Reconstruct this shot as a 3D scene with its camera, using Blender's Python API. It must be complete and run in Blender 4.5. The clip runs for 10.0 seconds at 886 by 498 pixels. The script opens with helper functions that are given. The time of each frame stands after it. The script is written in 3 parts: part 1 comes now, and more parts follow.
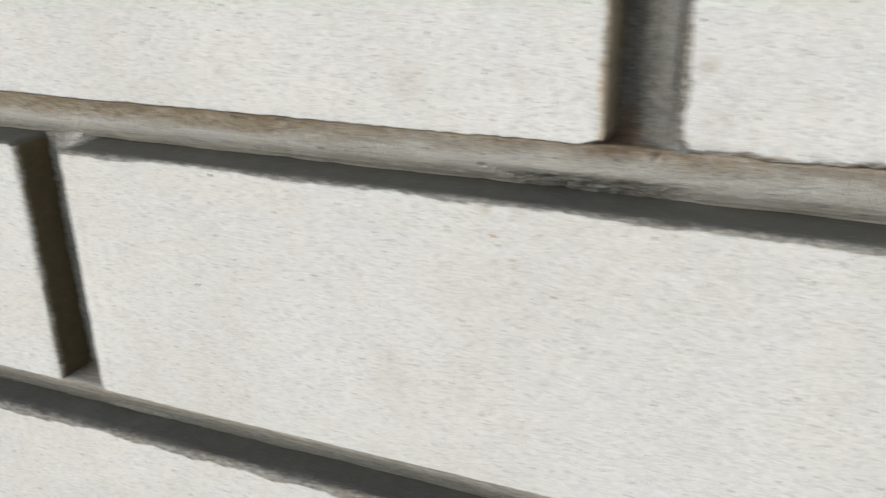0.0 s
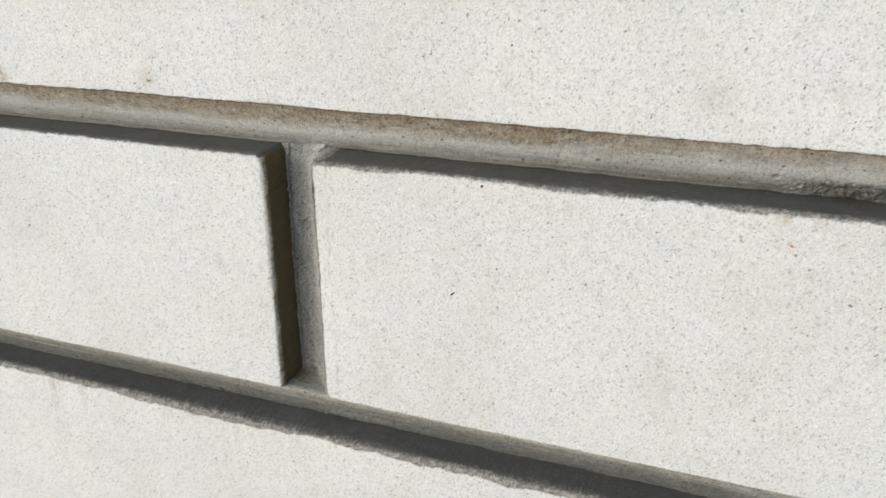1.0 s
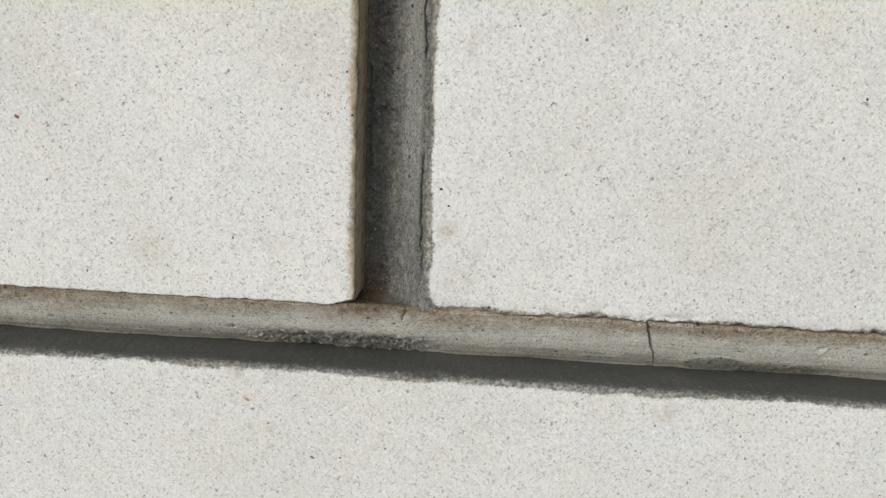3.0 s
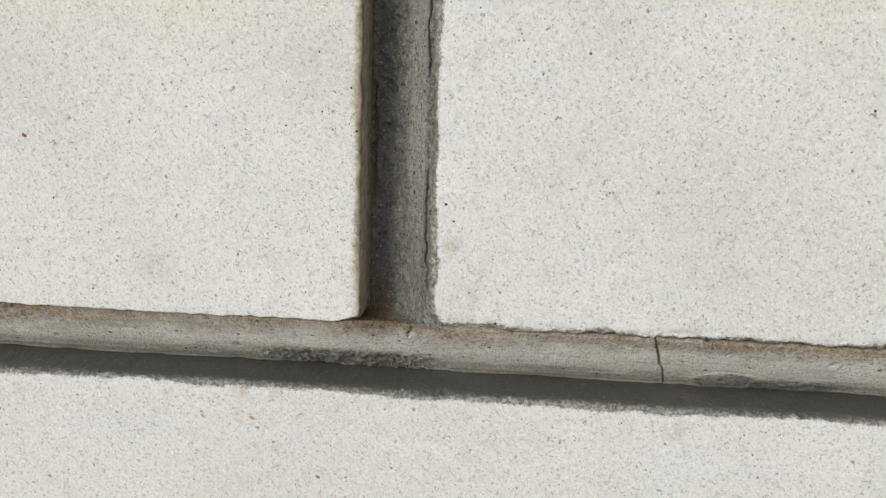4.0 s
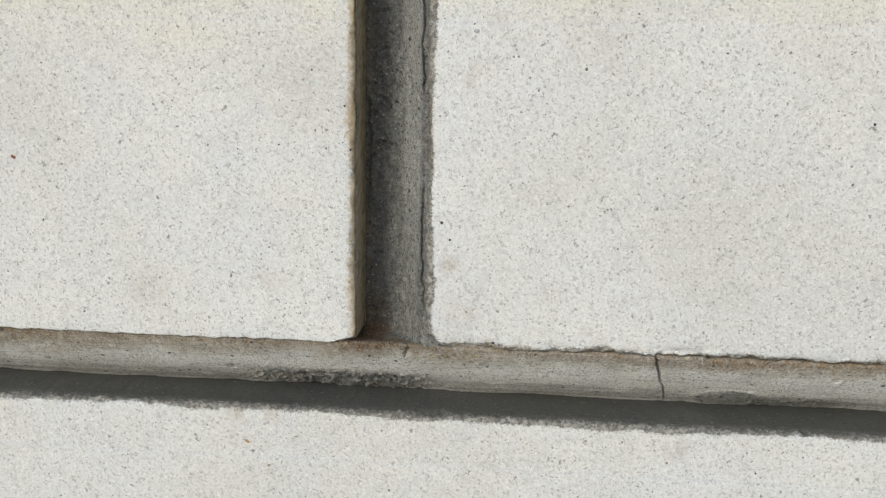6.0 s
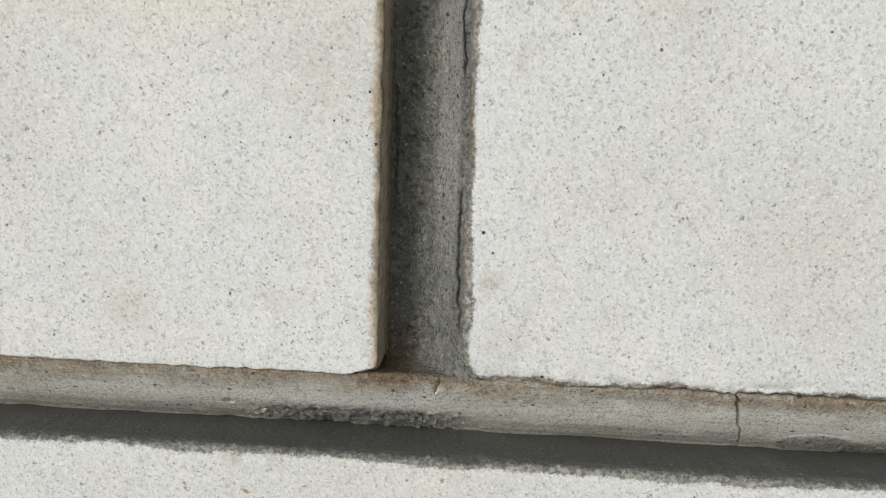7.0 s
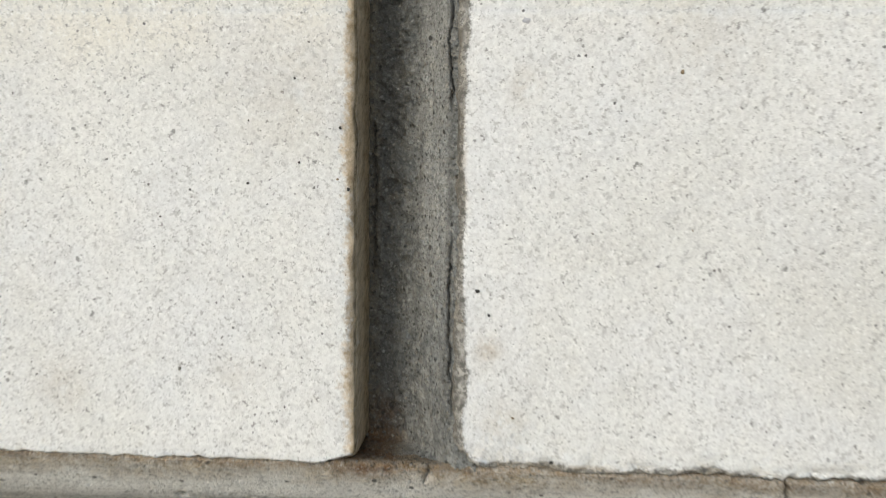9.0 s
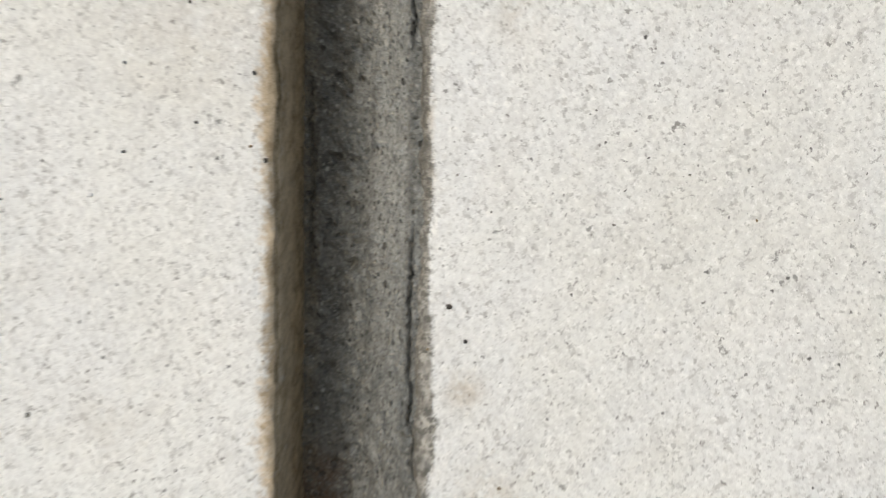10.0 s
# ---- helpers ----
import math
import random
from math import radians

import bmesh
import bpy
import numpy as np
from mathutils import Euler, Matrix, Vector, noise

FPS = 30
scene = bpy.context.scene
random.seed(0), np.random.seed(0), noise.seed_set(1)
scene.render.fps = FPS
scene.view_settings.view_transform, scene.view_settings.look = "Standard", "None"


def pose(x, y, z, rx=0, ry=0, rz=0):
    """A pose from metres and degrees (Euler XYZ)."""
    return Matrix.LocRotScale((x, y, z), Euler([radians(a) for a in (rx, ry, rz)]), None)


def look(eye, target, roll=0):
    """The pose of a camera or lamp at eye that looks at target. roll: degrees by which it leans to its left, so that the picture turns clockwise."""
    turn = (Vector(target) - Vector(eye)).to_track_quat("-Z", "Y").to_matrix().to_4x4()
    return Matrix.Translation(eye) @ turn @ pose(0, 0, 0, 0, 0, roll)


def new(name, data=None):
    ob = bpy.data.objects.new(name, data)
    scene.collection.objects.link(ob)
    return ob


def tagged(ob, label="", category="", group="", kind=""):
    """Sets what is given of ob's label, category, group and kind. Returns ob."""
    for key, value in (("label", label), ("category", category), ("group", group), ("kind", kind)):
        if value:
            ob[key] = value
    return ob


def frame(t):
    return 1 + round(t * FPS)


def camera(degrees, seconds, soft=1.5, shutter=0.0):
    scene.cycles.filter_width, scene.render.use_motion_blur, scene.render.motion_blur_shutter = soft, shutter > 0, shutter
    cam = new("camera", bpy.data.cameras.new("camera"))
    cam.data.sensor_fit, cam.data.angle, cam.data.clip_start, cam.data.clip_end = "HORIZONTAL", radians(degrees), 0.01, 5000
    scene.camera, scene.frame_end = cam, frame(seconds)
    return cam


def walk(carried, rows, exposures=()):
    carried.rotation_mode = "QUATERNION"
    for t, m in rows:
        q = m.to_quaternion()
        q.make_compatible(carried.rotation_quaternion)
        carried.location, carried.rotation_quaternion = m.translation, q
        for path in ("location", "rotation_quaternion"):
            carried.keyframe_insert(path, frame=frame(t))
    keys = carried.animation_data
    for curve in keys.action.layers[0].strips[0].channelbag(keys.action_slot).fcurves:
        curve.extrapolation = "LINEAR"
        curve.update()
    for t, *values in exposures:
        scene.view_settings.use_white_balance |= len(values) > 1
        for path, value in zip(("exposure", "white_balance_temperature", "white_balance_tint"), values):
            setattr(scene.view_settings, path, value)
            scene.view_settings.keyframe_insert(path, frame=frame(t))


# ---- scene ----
cam = camera(54.6, 10.0, soft=1.05, shutter=0.6)
PATH = [
    (0.0, 0.02007, -0.13396, 1.30391, 67.413, 0.709, 21.928),
    (0.5, -0.01258, -0.14268, 1.30591, 67.221, 0.877, 21.746),
    (1.0, -0.03119, -0.15777, 1.30617, 67.953, 0.452, 21.249),
    (1.5, -0.02853, -0.15333, 1.3081, 69.93, -1.303, 16.83),
    (2.0, -0.00868, -0.14355, 1.30869, 71.662, -2.247, 11.918),
    (2.5, 0.0098, -0.13622, 1.31, 73.556, -2.405, 7.109),
    (3.0, 0.01638, -0.1345, 1.31092, 75.566, -2.127, 4.167),
    (3.2, 0.01711, -0.13425, 1.3103, 75.821, -2.12, 4.642),
    (4.3, 0.01788, -0.13372, 1.30901, 77.584, -1.459, 5.18),
    (4.5, 0.01774, -0.13266, 1.30912, 77.389, -1.329, 5.465),
    (5.0, 0.02047, -0.1321, 1.30911, 77.833, -1.237, 5.793),
    (5.2, 0.02077, -0.13219, 1.30924, 77.888, -1.112, 5.806),
    (6.3, 0.01706, -0.13114, 1.31038, 77.926, -1.122, 4.471),
    (6.4, 0.01733, -0.12543, 1.30724, 78.891, -1.291, 4.901),
    (6.5, 0.01582, -0.12194, 1.30694, 78.851, -1.403, 4.795),
    (6.6, 0.01504, -0.11835, 1.30634, 78.767, -1.418, 5.053),
    (7.0, 0.00961, -0.11107, 1.30438, 79.466, -1.728, 4.272),
    (7.5, 0.01316, -0.10845, 1.30247, 78.696, -1.567, 4.528),
    (8.0, 0.01547, -0.10966, 1.30321, 79.251, -0.837, 5.228),
    (8.5, 0.0135, -0.09942, 1.30095, 81.44, -0.727, 4.867),
    (9.0, 0.01045, -0.0936, 1.30204, 83.125, -0.712, 4.434),
    (9.5, 0.0088, -0.07766, 1.29861, 83.595, -0.955, 4.15),
    (10.0, 0.01092, -0.06575, 1.29644, 84.913, -1.041, 3.803),
]
EXPOSURES = [(0.0, 0.87, 6450, 10), (1.0, 0.96, 6450, 10), (2.5, 0.79, 6490, 9.5), (4.5, 0.81, 6500, 9.5), (7.0, 0.77, 6440, 9.2),
             (8.5, 0.86, 6520, 9), (9.2, 0.90, 6560, 9), (10.0, 0.90, 6640, 10.5)]
walk(cam, [(t, pose(*p)) for t, *p in PATH], EXPOSURES)

# ---- light -------------------------------------------------------------------
SUN_AZ, SUN_EL = -26.0, 13.0      # degrees: from straight out of the wall, towards +x; above the horizon
sun_way = Vector((math.sin(radians(SUN_AZ)) * math.cos(radians(SUN_EL)),
                  -math.cos(radians(SUN_AZ)) * math.cos(radians(SUN_EL)), math.sin(radians(SUN_EL))))
world = bpy.data.worlds.new("overcast_sky")
scene.world = world
world.use_nodes = True
wn = world.node_tree
sky = wn.nodes.new("ShaderNodeTexSky")
sky.sky_type, sky.sun_disc = "NISHITA", False
sky.sun_elevation, sky.sun_rotation = radians(SUN_EL), math.atan2(sun_way.x, sun_way.y)
sky.air_density, sky.dust_density, sky.ozone_density = 1.0, 1.0, 1.5
wn.nodes["Background"].inputs["Strength"].default_value = 0.06
wn.links.new(sky.outputs[0], wn.nodes["Background"].inputs["Color"])
sun = new("sun", bpy.data.lights.new("sun", "SUN"))
sun.data.energy, sun.data.angle, sun.data.color = 1.5, radians(75), (0.955, 0.985, 1.0)
sun.matrix_world = look(sun_way * 8 + Vector((0, 0, 1.3)), (0, 0, 1.3))


# ---- materials ---------------------------------------------------------------
class Nodes:
    """Short hand for building one node material."""

    def __init__(self, name):
        self.mat = bpy.data.materials.new(name)
        self.mat.use_nodes = True
        self.tree = self.mat.node_tree
        self.bsdf = self.tree.nodes["Principled BSDF"]
        self.co = self.tree.nodes.new("ShaderNodeTexCoord").outputs["Object"]

    def link(self, a, b):
        if isinstance(a, (int, float, tuple)):
            b.default_value = a
        else:
            self.tree.links.new(a, b)

    def node(self, kind, **values):
        n = self.tree.nodes.new(kind)
        for k, v in values.items():
            self.link(v, n.inputs[k])
        return n

    def shift_by_random(self):
        info = self.tree.nodes.new("ShaderNodeObjectInfo")
        m = self.math("MULTIPLY", info.outputs["Random"], 3.0)
        v = self.tree.nodes.new("ShaderNodeVectorMath")
        v.operation = "ADD"
        self.link(self.co, v.inputs[0]), self.link(m, v.inputs[1])
        turn = self.node("ShaderNodeMapping", Vector=v.outputs[0])
        turn.inputs["Rotation"].default_value = (0.62, 0.35, 0.5)      # no lattice plane lies in the face
        self.co = turn.outputs[0]
        return info.outputs["Random"]

    def stretched(self, x, y, z):
        v = self.tree.nodes.new("ShaderNodeVectorMath")
        v.operation = "MULTIPLY"
        self.link(self.co, v.inputs[0])
        v.inputs[1].default_value = (x, y, z)
        return v.outputs[0]

    def noise(self, scale, detail=2.0, rough=0.5, co=None):
        n = self.node("ShaderNodeTexNoise", Vector=co or self.co, Scale=scale, Detail=detail, Roughness=rough)
        return n.outputs["Fac"]

    def voronoi(self, scale, co=None):
        n = self.node("ShaderNodeTexVoronoi", Vector=co or self.co, Scale=scale, Randomness=1.0)
        return n.outputs["Distance"], n.outputs["Color"]

    def math(self, op, a, b=0.0, c=0.0):
        n = self.tree.nodes.new("ShaderNodeMath")
        n.operation = op
        for i, v in enumerate((a, b, c)):
            self.link(v, n.inputs[i])
        return n.outputs[0]

    def ramp(self, fac, lo, hi, a=0.0, b=1.0):
        n = self.node("ShaderNodeMapRange")
        n.interpolation_type = "SMOOTHSTEP"
        for k, v in zip((0, 1, 2, 3, 4), (fac, lo, hi, a, b)):
            self.link(v, n.inputs[k])
        return n.outputs[0]

    def mix(self, fac, a, b, blend="MIX"):
        n = self.tree.nodes.new("ShaderNodeMix")
        n.data_type, n.blend_type = "RGBA", blend
        for i, v in ((0, fac), (6, a), (7, b)):
            self.link((*v, 1.0) if isinstance(v, tuple) and len(v) == 3 else v, n.inputs[i])
        return n.outputs[2]

    def attribute(self, name):
        n = self.tree.nodes.new("ShaderNodeAttribute")
        n.attribute_name = name
        return n.outputs["Fac"]

    def done(self, colour, rough, height=None, distance=0.0001, strength=1.0, specular=0.3):
        self.link(colour, self.bsdf.inputs["Base Color"])
        self.link(rough, self.bsdf.inputs["Roughness"])
        self.bsdf.inputs["Specular IOR Level"].default_value = specular
        if height is not None:
            b = self.node("ShaderNodeBump", Height=height, Strength=strength, Distance=distance)
            self.tree.links.new(b.outputs[0], self.bsdf.inputs["Normal"])
        return self.mat


def brick_material():
    """White sand-lime brick: pale sand grains, sparse dark grains, faint stains, dark grime on the ledges."""
    n = Nodes("sand_lime_brick")
    rnd = n.shift_by_random()
    stain = n.noise(22, 4, 0.6)
    col = n.mix(n.ramp(stain, 0.35, 0.7), BRICK_A, BRICK_B)
    col = n.mix(n.ramp(n.noise(9, 3, 0.6), 0.5, 0.75, 0, 0.35), col, (0.70, 0.665, 0.55))
    col = n.mix(n.math("MULTIPLY", rnd, 0.10), col, (0.60, 0.60, 0.60))
    tone = n.attribute("tone")                                          # cream clouds above zero, cool ones below
    col = n.mix(n.ramp(tone, 0.0, 1.0, 0.0, 0.6), col, (0.84, 0.785, 0.665))
    col = n.mix(n.ramp(n.math("MULTIPLY", tone, -1.0), 0.0, 1.0, 0.0, 0.5), col, (0.762, 0.768, 0.778))
    col = n.mix(n.ramp(n.noise(75, 3, 0.6), 0.35, 0.7, 0.0, 0.5), col, (0.78, 0.79, 0.80))
    mottle = n.noise(420, 4, 0.65)
    col = n.mix(n.ramp(mottle, 0.45, 0.75, 0, 0.26), col, (0.50, 0.495, 0.48))
    grain = n.noise(1900, 2, 0.6)
    col = n.mix(n.ramp(grain, 0.34, 0.54, 0.24, 0.0), col, (0.42, 0.41, 0.395))
    col = n.mix(n.ramp(grain, 0.60, 0.70, 0.0, 0.6), col, (0.93, 0.925, 0.90))
    # dark grains, two sizes
    warp = n.tree.nodes.new("ShaderNodeVectorMath")
    warp.operation = "MULTIPLY_ADD"
    nz = n.node("ShaderNodeTexNoise", Vector=n.co, Scale=3500.0, Detail=1.0)
    n.link(nz.outputs["Color"], warp.inputs[0])
    warp.inputs[1].default_value = (0.0004,) * 3
    n.link(n.co, warp.inputs[2])
    # irregular grey grains, then sparse dark ones
    for scale, lo, hi, amount, dark in ((1300.0, 0.57, 0.68, 0.48, (0.38, 0.37, 0.35)), (1900.0, 0.58, 0.70, 0.58, (0.27, 0.26, 0.245)),
                                        (1000.0, 0.65, 0.73, 0.72, (0.16, 0.15, 0.14))):
        col = n.mix(n.ramp(n.noise(scale, 2.5, 0.6, warp.outputs[0]), lo, hi, 0, amount), col, dark)
    fine = n.noise(3300, 2, 0.6)
    col = n.mix(n.ramp(fine, 0.28, 0.46, 0.30, 0.0), col, (0.36, 0.35, 0.335))
    col = n.mix(n.ramp(fine, 0.58, 0.72, 0.0, 0.55), col, (0.95, 0.945, 0.93))
    for scale, radius, share, dark, low in ((1500.0, 0.17, 0.16, (0.09, 0.085, 0.08), 0.3), (620.0, 0.11, 0.42, (0.06, 0.055, 0.05), 0.4), (1200.0, 0.17, 0.35, (0.15, 0.145, 0.14), 0.3)):
        dist, cell = n.voronoi(scale, warp.outputs[0])
        sep = n.node("ShaderNodeSeparateColor", Color=cell)
        size = n.math("MULTIPLY", n.math("SUBTRACT", sep.outputs[0], 1 - share), radius / share)
        spot = n.ramp(n.math("SUBTRACT", dist, size), -0.03, 0.04, 0.95, 0.0)
        col = n.mix(n.math("MULTIPLY", spot, n.ramp(sep.outputs[1], 0, 1, low, 1.0)), col, dark)
    film, rust, grime = n.attribute("film"), n.attribute("rust"), n.attribute("grime")
    edge = film
    ragged = n.math("MULTIPLY", n.math("SUBTRACT", n.noise(1300, 5, 0.8), 0.5), 1.5)
    broad = n.math("MULTIPLY", n.math("SUBTRACT", n.noise(300, 4, 0.7), 0.5), 2.2)
    ragged = n.math("ADD", ragged, broad)
    near = n.ramp(edge, 0.0, 0.22)
    dust = n.attribute("dust")
    veil = n.ramp(n.math("ADD", dust, n.math("MULTIPLY", ragged, 0.22)), 0.40, 0.62, 0.0, 0.85)
    veil = n.math("MULTIPLY", veil, n.ramp(dust, 0.0, 0.1))
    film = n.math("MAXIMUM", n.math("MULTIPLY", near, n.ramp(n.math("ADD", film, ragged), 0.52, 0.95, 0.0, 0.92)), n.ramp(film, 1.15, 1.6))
    dots = n.ramp(n.math("ADD", n.noise(1500, 2, 0.6), n.ramp(edge, 0.0, 0.9, -0.12, 0.10)), 0.60, 0.66, 0.0, 0.8)
    film = n.math("MAXIMUM", film, n.math("MULTIPLY", dots, near))
    band = n.ramp(dust, 0.15, 0.55)
    film = n.math("MAXIMUM", film, n.math("MULTIPLY", band, n.ramp(n.noise(1700, 3, 0.75), 0.47, 0.57, 0.0, 0.8)))
    crumb = n.ramp(n.noise(1250, 3, 0.7), 0.50, 0.60, 0.0, 0.6)      # bare grains in the worn arris
    film = n.math("MULTIPLY", film, n.math("SUBTRACT", 1.0, n.math("MULTIPLY", crumb, n.ramp(edge, 0.75, 1.5, 1.0, 0.0))))
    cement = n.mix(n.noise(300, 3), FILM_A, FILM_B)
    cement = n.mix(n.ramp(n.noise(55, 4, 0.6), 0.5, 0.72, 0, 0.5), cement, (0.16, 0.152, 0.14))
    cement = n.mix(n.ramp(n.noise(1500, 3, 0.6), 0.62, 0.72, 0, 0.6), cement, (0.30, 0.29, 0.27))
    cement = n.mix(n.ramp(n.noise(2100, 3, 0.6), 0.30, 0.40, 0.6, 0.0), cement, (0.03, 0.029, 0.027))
    cement = n.mix(n.math("MULTIPLY", rust, n.ramp(n.noise(160, 4, 0.7), 0.3, 0.7, 0.75, 1.0)), cement, n.mix(n.ramp(n.noise(1.0, 5, 0.8, n.stretched(700, 150, 750)), 0.32, 0.66), (0.25, 0.18, 0.105), (0.60, 0.465, 0.30)))
    cement = n.mix(n.math("MULTIPLY", rust, n.ramp(n.noise(1.0, 3, 0.7, n.stretched(1100, 260, 1100)), 0.60, 0.68, 0.0, 0.7)), cement, (0.10, 0.075, 0.048))
    cement = n.mix(n.math("MULTIPLY", grime, n.ramp(rust, 0.8, 1.0)), cement, n.mix(n.noise(500, 4, 0.7), (0.085, 0.062, 0.032), (0.19, 0.145, 0.085)))
    col = n.mix(n.math("MULTIPLY", grime, n.ramp(n.noise(520, 4, 0.7), 0.33, 0.58)), col, (0.38, 0.295, 0.185))
    col = n.mix(n.math("MULTIPLY", veil, n.ramp(rust, 0.3, 0.9, 1.0, 0.0)), col, n.mix(n.ramp(n.noise(700, 4, 0.7), 0.35, 0.65), (0.16, 0.148, 0.125), (0.40, 0.375, 0.325)))
    tan = n.mix(n.ramp(n.noise(1.0, 5, 0.8, n.stretched(700, 170, 800)), 0.32, 0.66), (0.32, 0.235, 0.14), (0.64, 0.515, 0.36))
    col = n.mix(n.ramp(n.math("ADD", rust, n.math("MULTIPLY", n.math("SUBTRACT", n.noise(1.0, 4, 0.75, n.stretched(1200, 300, 1200)), 0.5), 1.6)), 0.2, 0.85, 0.0, 0.95), col, tan)
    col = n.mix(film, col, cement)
    h = n.math("ADD", n.math("MULTIPLY", mottle, 0.7), grain)
    h = n.math("ADD", h, n.math("MULTIPLY", n.math("MULTIPLY", n.ramp(edge, 0.1, 0.8, 0.0, 3.0), n.ramp(edge, 1.3, 1.9, 1.0, 0.45)), n.noise(1250, 3, 0.7)))
    return n.done(col, n.math("SUBTRACT", 0.92, n.math("MULTIPLY", grain, 0.2)), h, 0.0001, 0.9, 0.25)


def mortar_material():
    """Grey cement mortar: tooled streaks along the joint, sand grains, brown dirt along the open edge."""
    n = Nodes("grey_mortar")
    rust, blue = n.attribute("rust"), n.attribute("blue")
    band = n.attribute("band")
    drag = n.noise(1.0, 3, 0.6, n.stretched(110, 900, 2600))
    slaty = n.noise(1.0, 4, 0.75, n.stretched(1000, 700, 560))
    turned = n.node("ShaderNodeMapping", Vector=n.co)
    turned.inputs["Rotation"].default_value = (0.62, 0.35, 0.5)
    n.co = turned.outputs[0]
    blot = n.noise(120, 4, 0.65)
    sand = n.noise(1700, 4, 0.75)
    clump = n.noise(600, 3, 0.7)
    col = n.mix(n.ramp(n.noise(260, 4, 0.7), 0.3, 0.7), MORTAR_A, MORTAR_B)
    col = n.mix(n.ramp(band, 0.0, 0.7, 0.0, 0.95), col, (0.90, 0.885, 0.83))
    col = n.mix(n.ramp(n.math("MULTIPLY", band, -1.0), 0.0, 0.7, 0.0, 0.9), col, (0.31, 0.305, 0.285))
    col = n.mix(n.ramp(blot, 0.42, 0.7, 0, 0.4), col, (0.46, 0.445, 0.40))
    col = n.mix(n.ramp(n.noise(45, 3, 0.6), 0.45, 0.7, 0, 0.4), col, (0.52, 0.475, 0.385))
    col = n.mix(n.math("MULTIPLY", n.attribute("pale"), n.ramp(n.noise(90, 4, 0.6), 0.25, 0.6, 0.65, 1.0)), col, (0.92, 0.91, 0.865))
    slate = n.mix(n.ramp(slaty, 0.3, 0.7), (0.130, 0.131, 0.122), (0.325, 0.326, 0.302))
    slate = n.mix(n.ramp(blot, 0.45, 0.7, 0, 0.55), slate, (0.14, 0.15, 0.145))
    # shade of recesses, cracks and crumb gaps, painted as near-black mortar
    slate = n.mix(n.attribute("painted_shade"), slate, n.mix(n.noise(700, 4, 0.7), (0.042, 0.041, 0.036), (0.145, 0.141, 0.127)))
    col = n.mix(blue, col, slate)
    dirt = n.math("MULTIPLY", rust, n.ramp(n.noise(900, 5, 0.8), 0.38, 0.60, 0.4, 1.0))
    col = n.mix(dirt, col, n.mix(n.ramp(n.noise(420, 4, 0.75), 0.3, 0.7), (0.27, 0.188, 0.098), (0.56, 0.443, 0.275)))
    col = n.mix(n.math("MULTIPLY", rust, n.ramp(n.noise(820, 3, 0.7), 0.56, 0.66, 0.0, 0.75)), col, (0.13, 0.085, 0.045))
    col = n.mix(n.math("MULTIPLY", n.attribute("red"), n.ramp(n.noise(420, 4, 0.7), 0.3, 0.6, 0.3, 1.0)), col, (0.150, 0.080, 0.036))
    col = n.mix(n.ramp(drag, 0.32, 0.48, 0.22, 0.0), col, (0.17, 0.165, 0.15))
    col = n.mix(n.ramp(clump, 0.30, 0.46, 0.25, 0.0), col, (0.30, 0.29, 0.255))
    col = n.mix(n.math("MULTIPLY", n.ramp(sand, 0.34, 0.48, 0.7, 0.0), n.ramp(n.attribute("pale"), 0.0, 1.0, 1.0, 0.45)), col, (0.13, 0.125, 0.11))
    gravel, tint = n.voronoi(1500)                                       # coarse sand laid bare in the weathered parts
    hue = n.node("ShaderNodeSeparateColor", Color=tint)
    bare = n.math("MULTIPLY", n.ramp(blue, 0.2, 0.8), n.ramp(gravel, 0.18, 0.42, 1.0, 0.0))
    col = n.mix(n.math("MULTIPLY", bare, n.ramp(hue.outputs[0], 0.66, 0.95, 0.0, 0.6)), col, (0.42, 0.415, 0.38))
    col = n.mix(n.math("MULTIPLY", bare, n.ramp(hue.outputs[1], 0.55, 0.85, 0.0, 0.75)), col, (0.05, 0.049, 0.043))
    fresh = n.ramp(blue, 0.3, 1.0, 1.0, 0.3)
    col = n.mix(n.math("MULTIPLY", fresh, n.ramp(sand, 0.58, 0.70, 0.0, 0.7)), col, (0.74, 0.73, 0.68))
    speck = n.noise(3300, 2, 0.7)
    col = n.mix(n.ramp(speck, 0.33, 0.47, 0.6, 0.0), col, n.mix(0.75, col, (0.04, 0.037, 0.032)))
    col = n.mix(n.math("MULTIPLY", fresh, n.ramp(speck, 0.56, 0.68, 0.0, 0.6)), col, n.mix(0.5, col, (0.80, 0.78, 0.72)))
    dist, cell = n.voronoi(650)
    sep = n.node("ShaderNodeSeparateColor", Color=cell)
    spot = n.ramp(n.math("SUBTRACT", dist, n.ramp(sep.outputs[0], 0.62, 1, 0, 0.22)), -0.05, 0.03, 0.85, 0)
    col = n.mix(spot, col, (0.085, 0.078, 0.068))
    h = n.math("ADD", n.math("MULTIPLY", blot, 0.2), n.math("ADD", n.math("MULTIPLY", sand, 1.1), n.math("MULTIPLY", speck, 0.5)))
    h = n.math("ADD", h, n.math("ADD", n.math("MULTIPLY", drag, 0.2), n.math("MULTIPLY", clump, 0.2)))
    h = n.math("SUBTRACT", h, n.math("MULTIPLY", spot, 1.1))
    h = n.math("ADD", h, n.math("MULTIPLY", n.math("MULTIPLY", bare, hue.outputs[2]), 0.8))
    return n.done(col, 0.9, h, 0.0003, 1.0, 0.25)


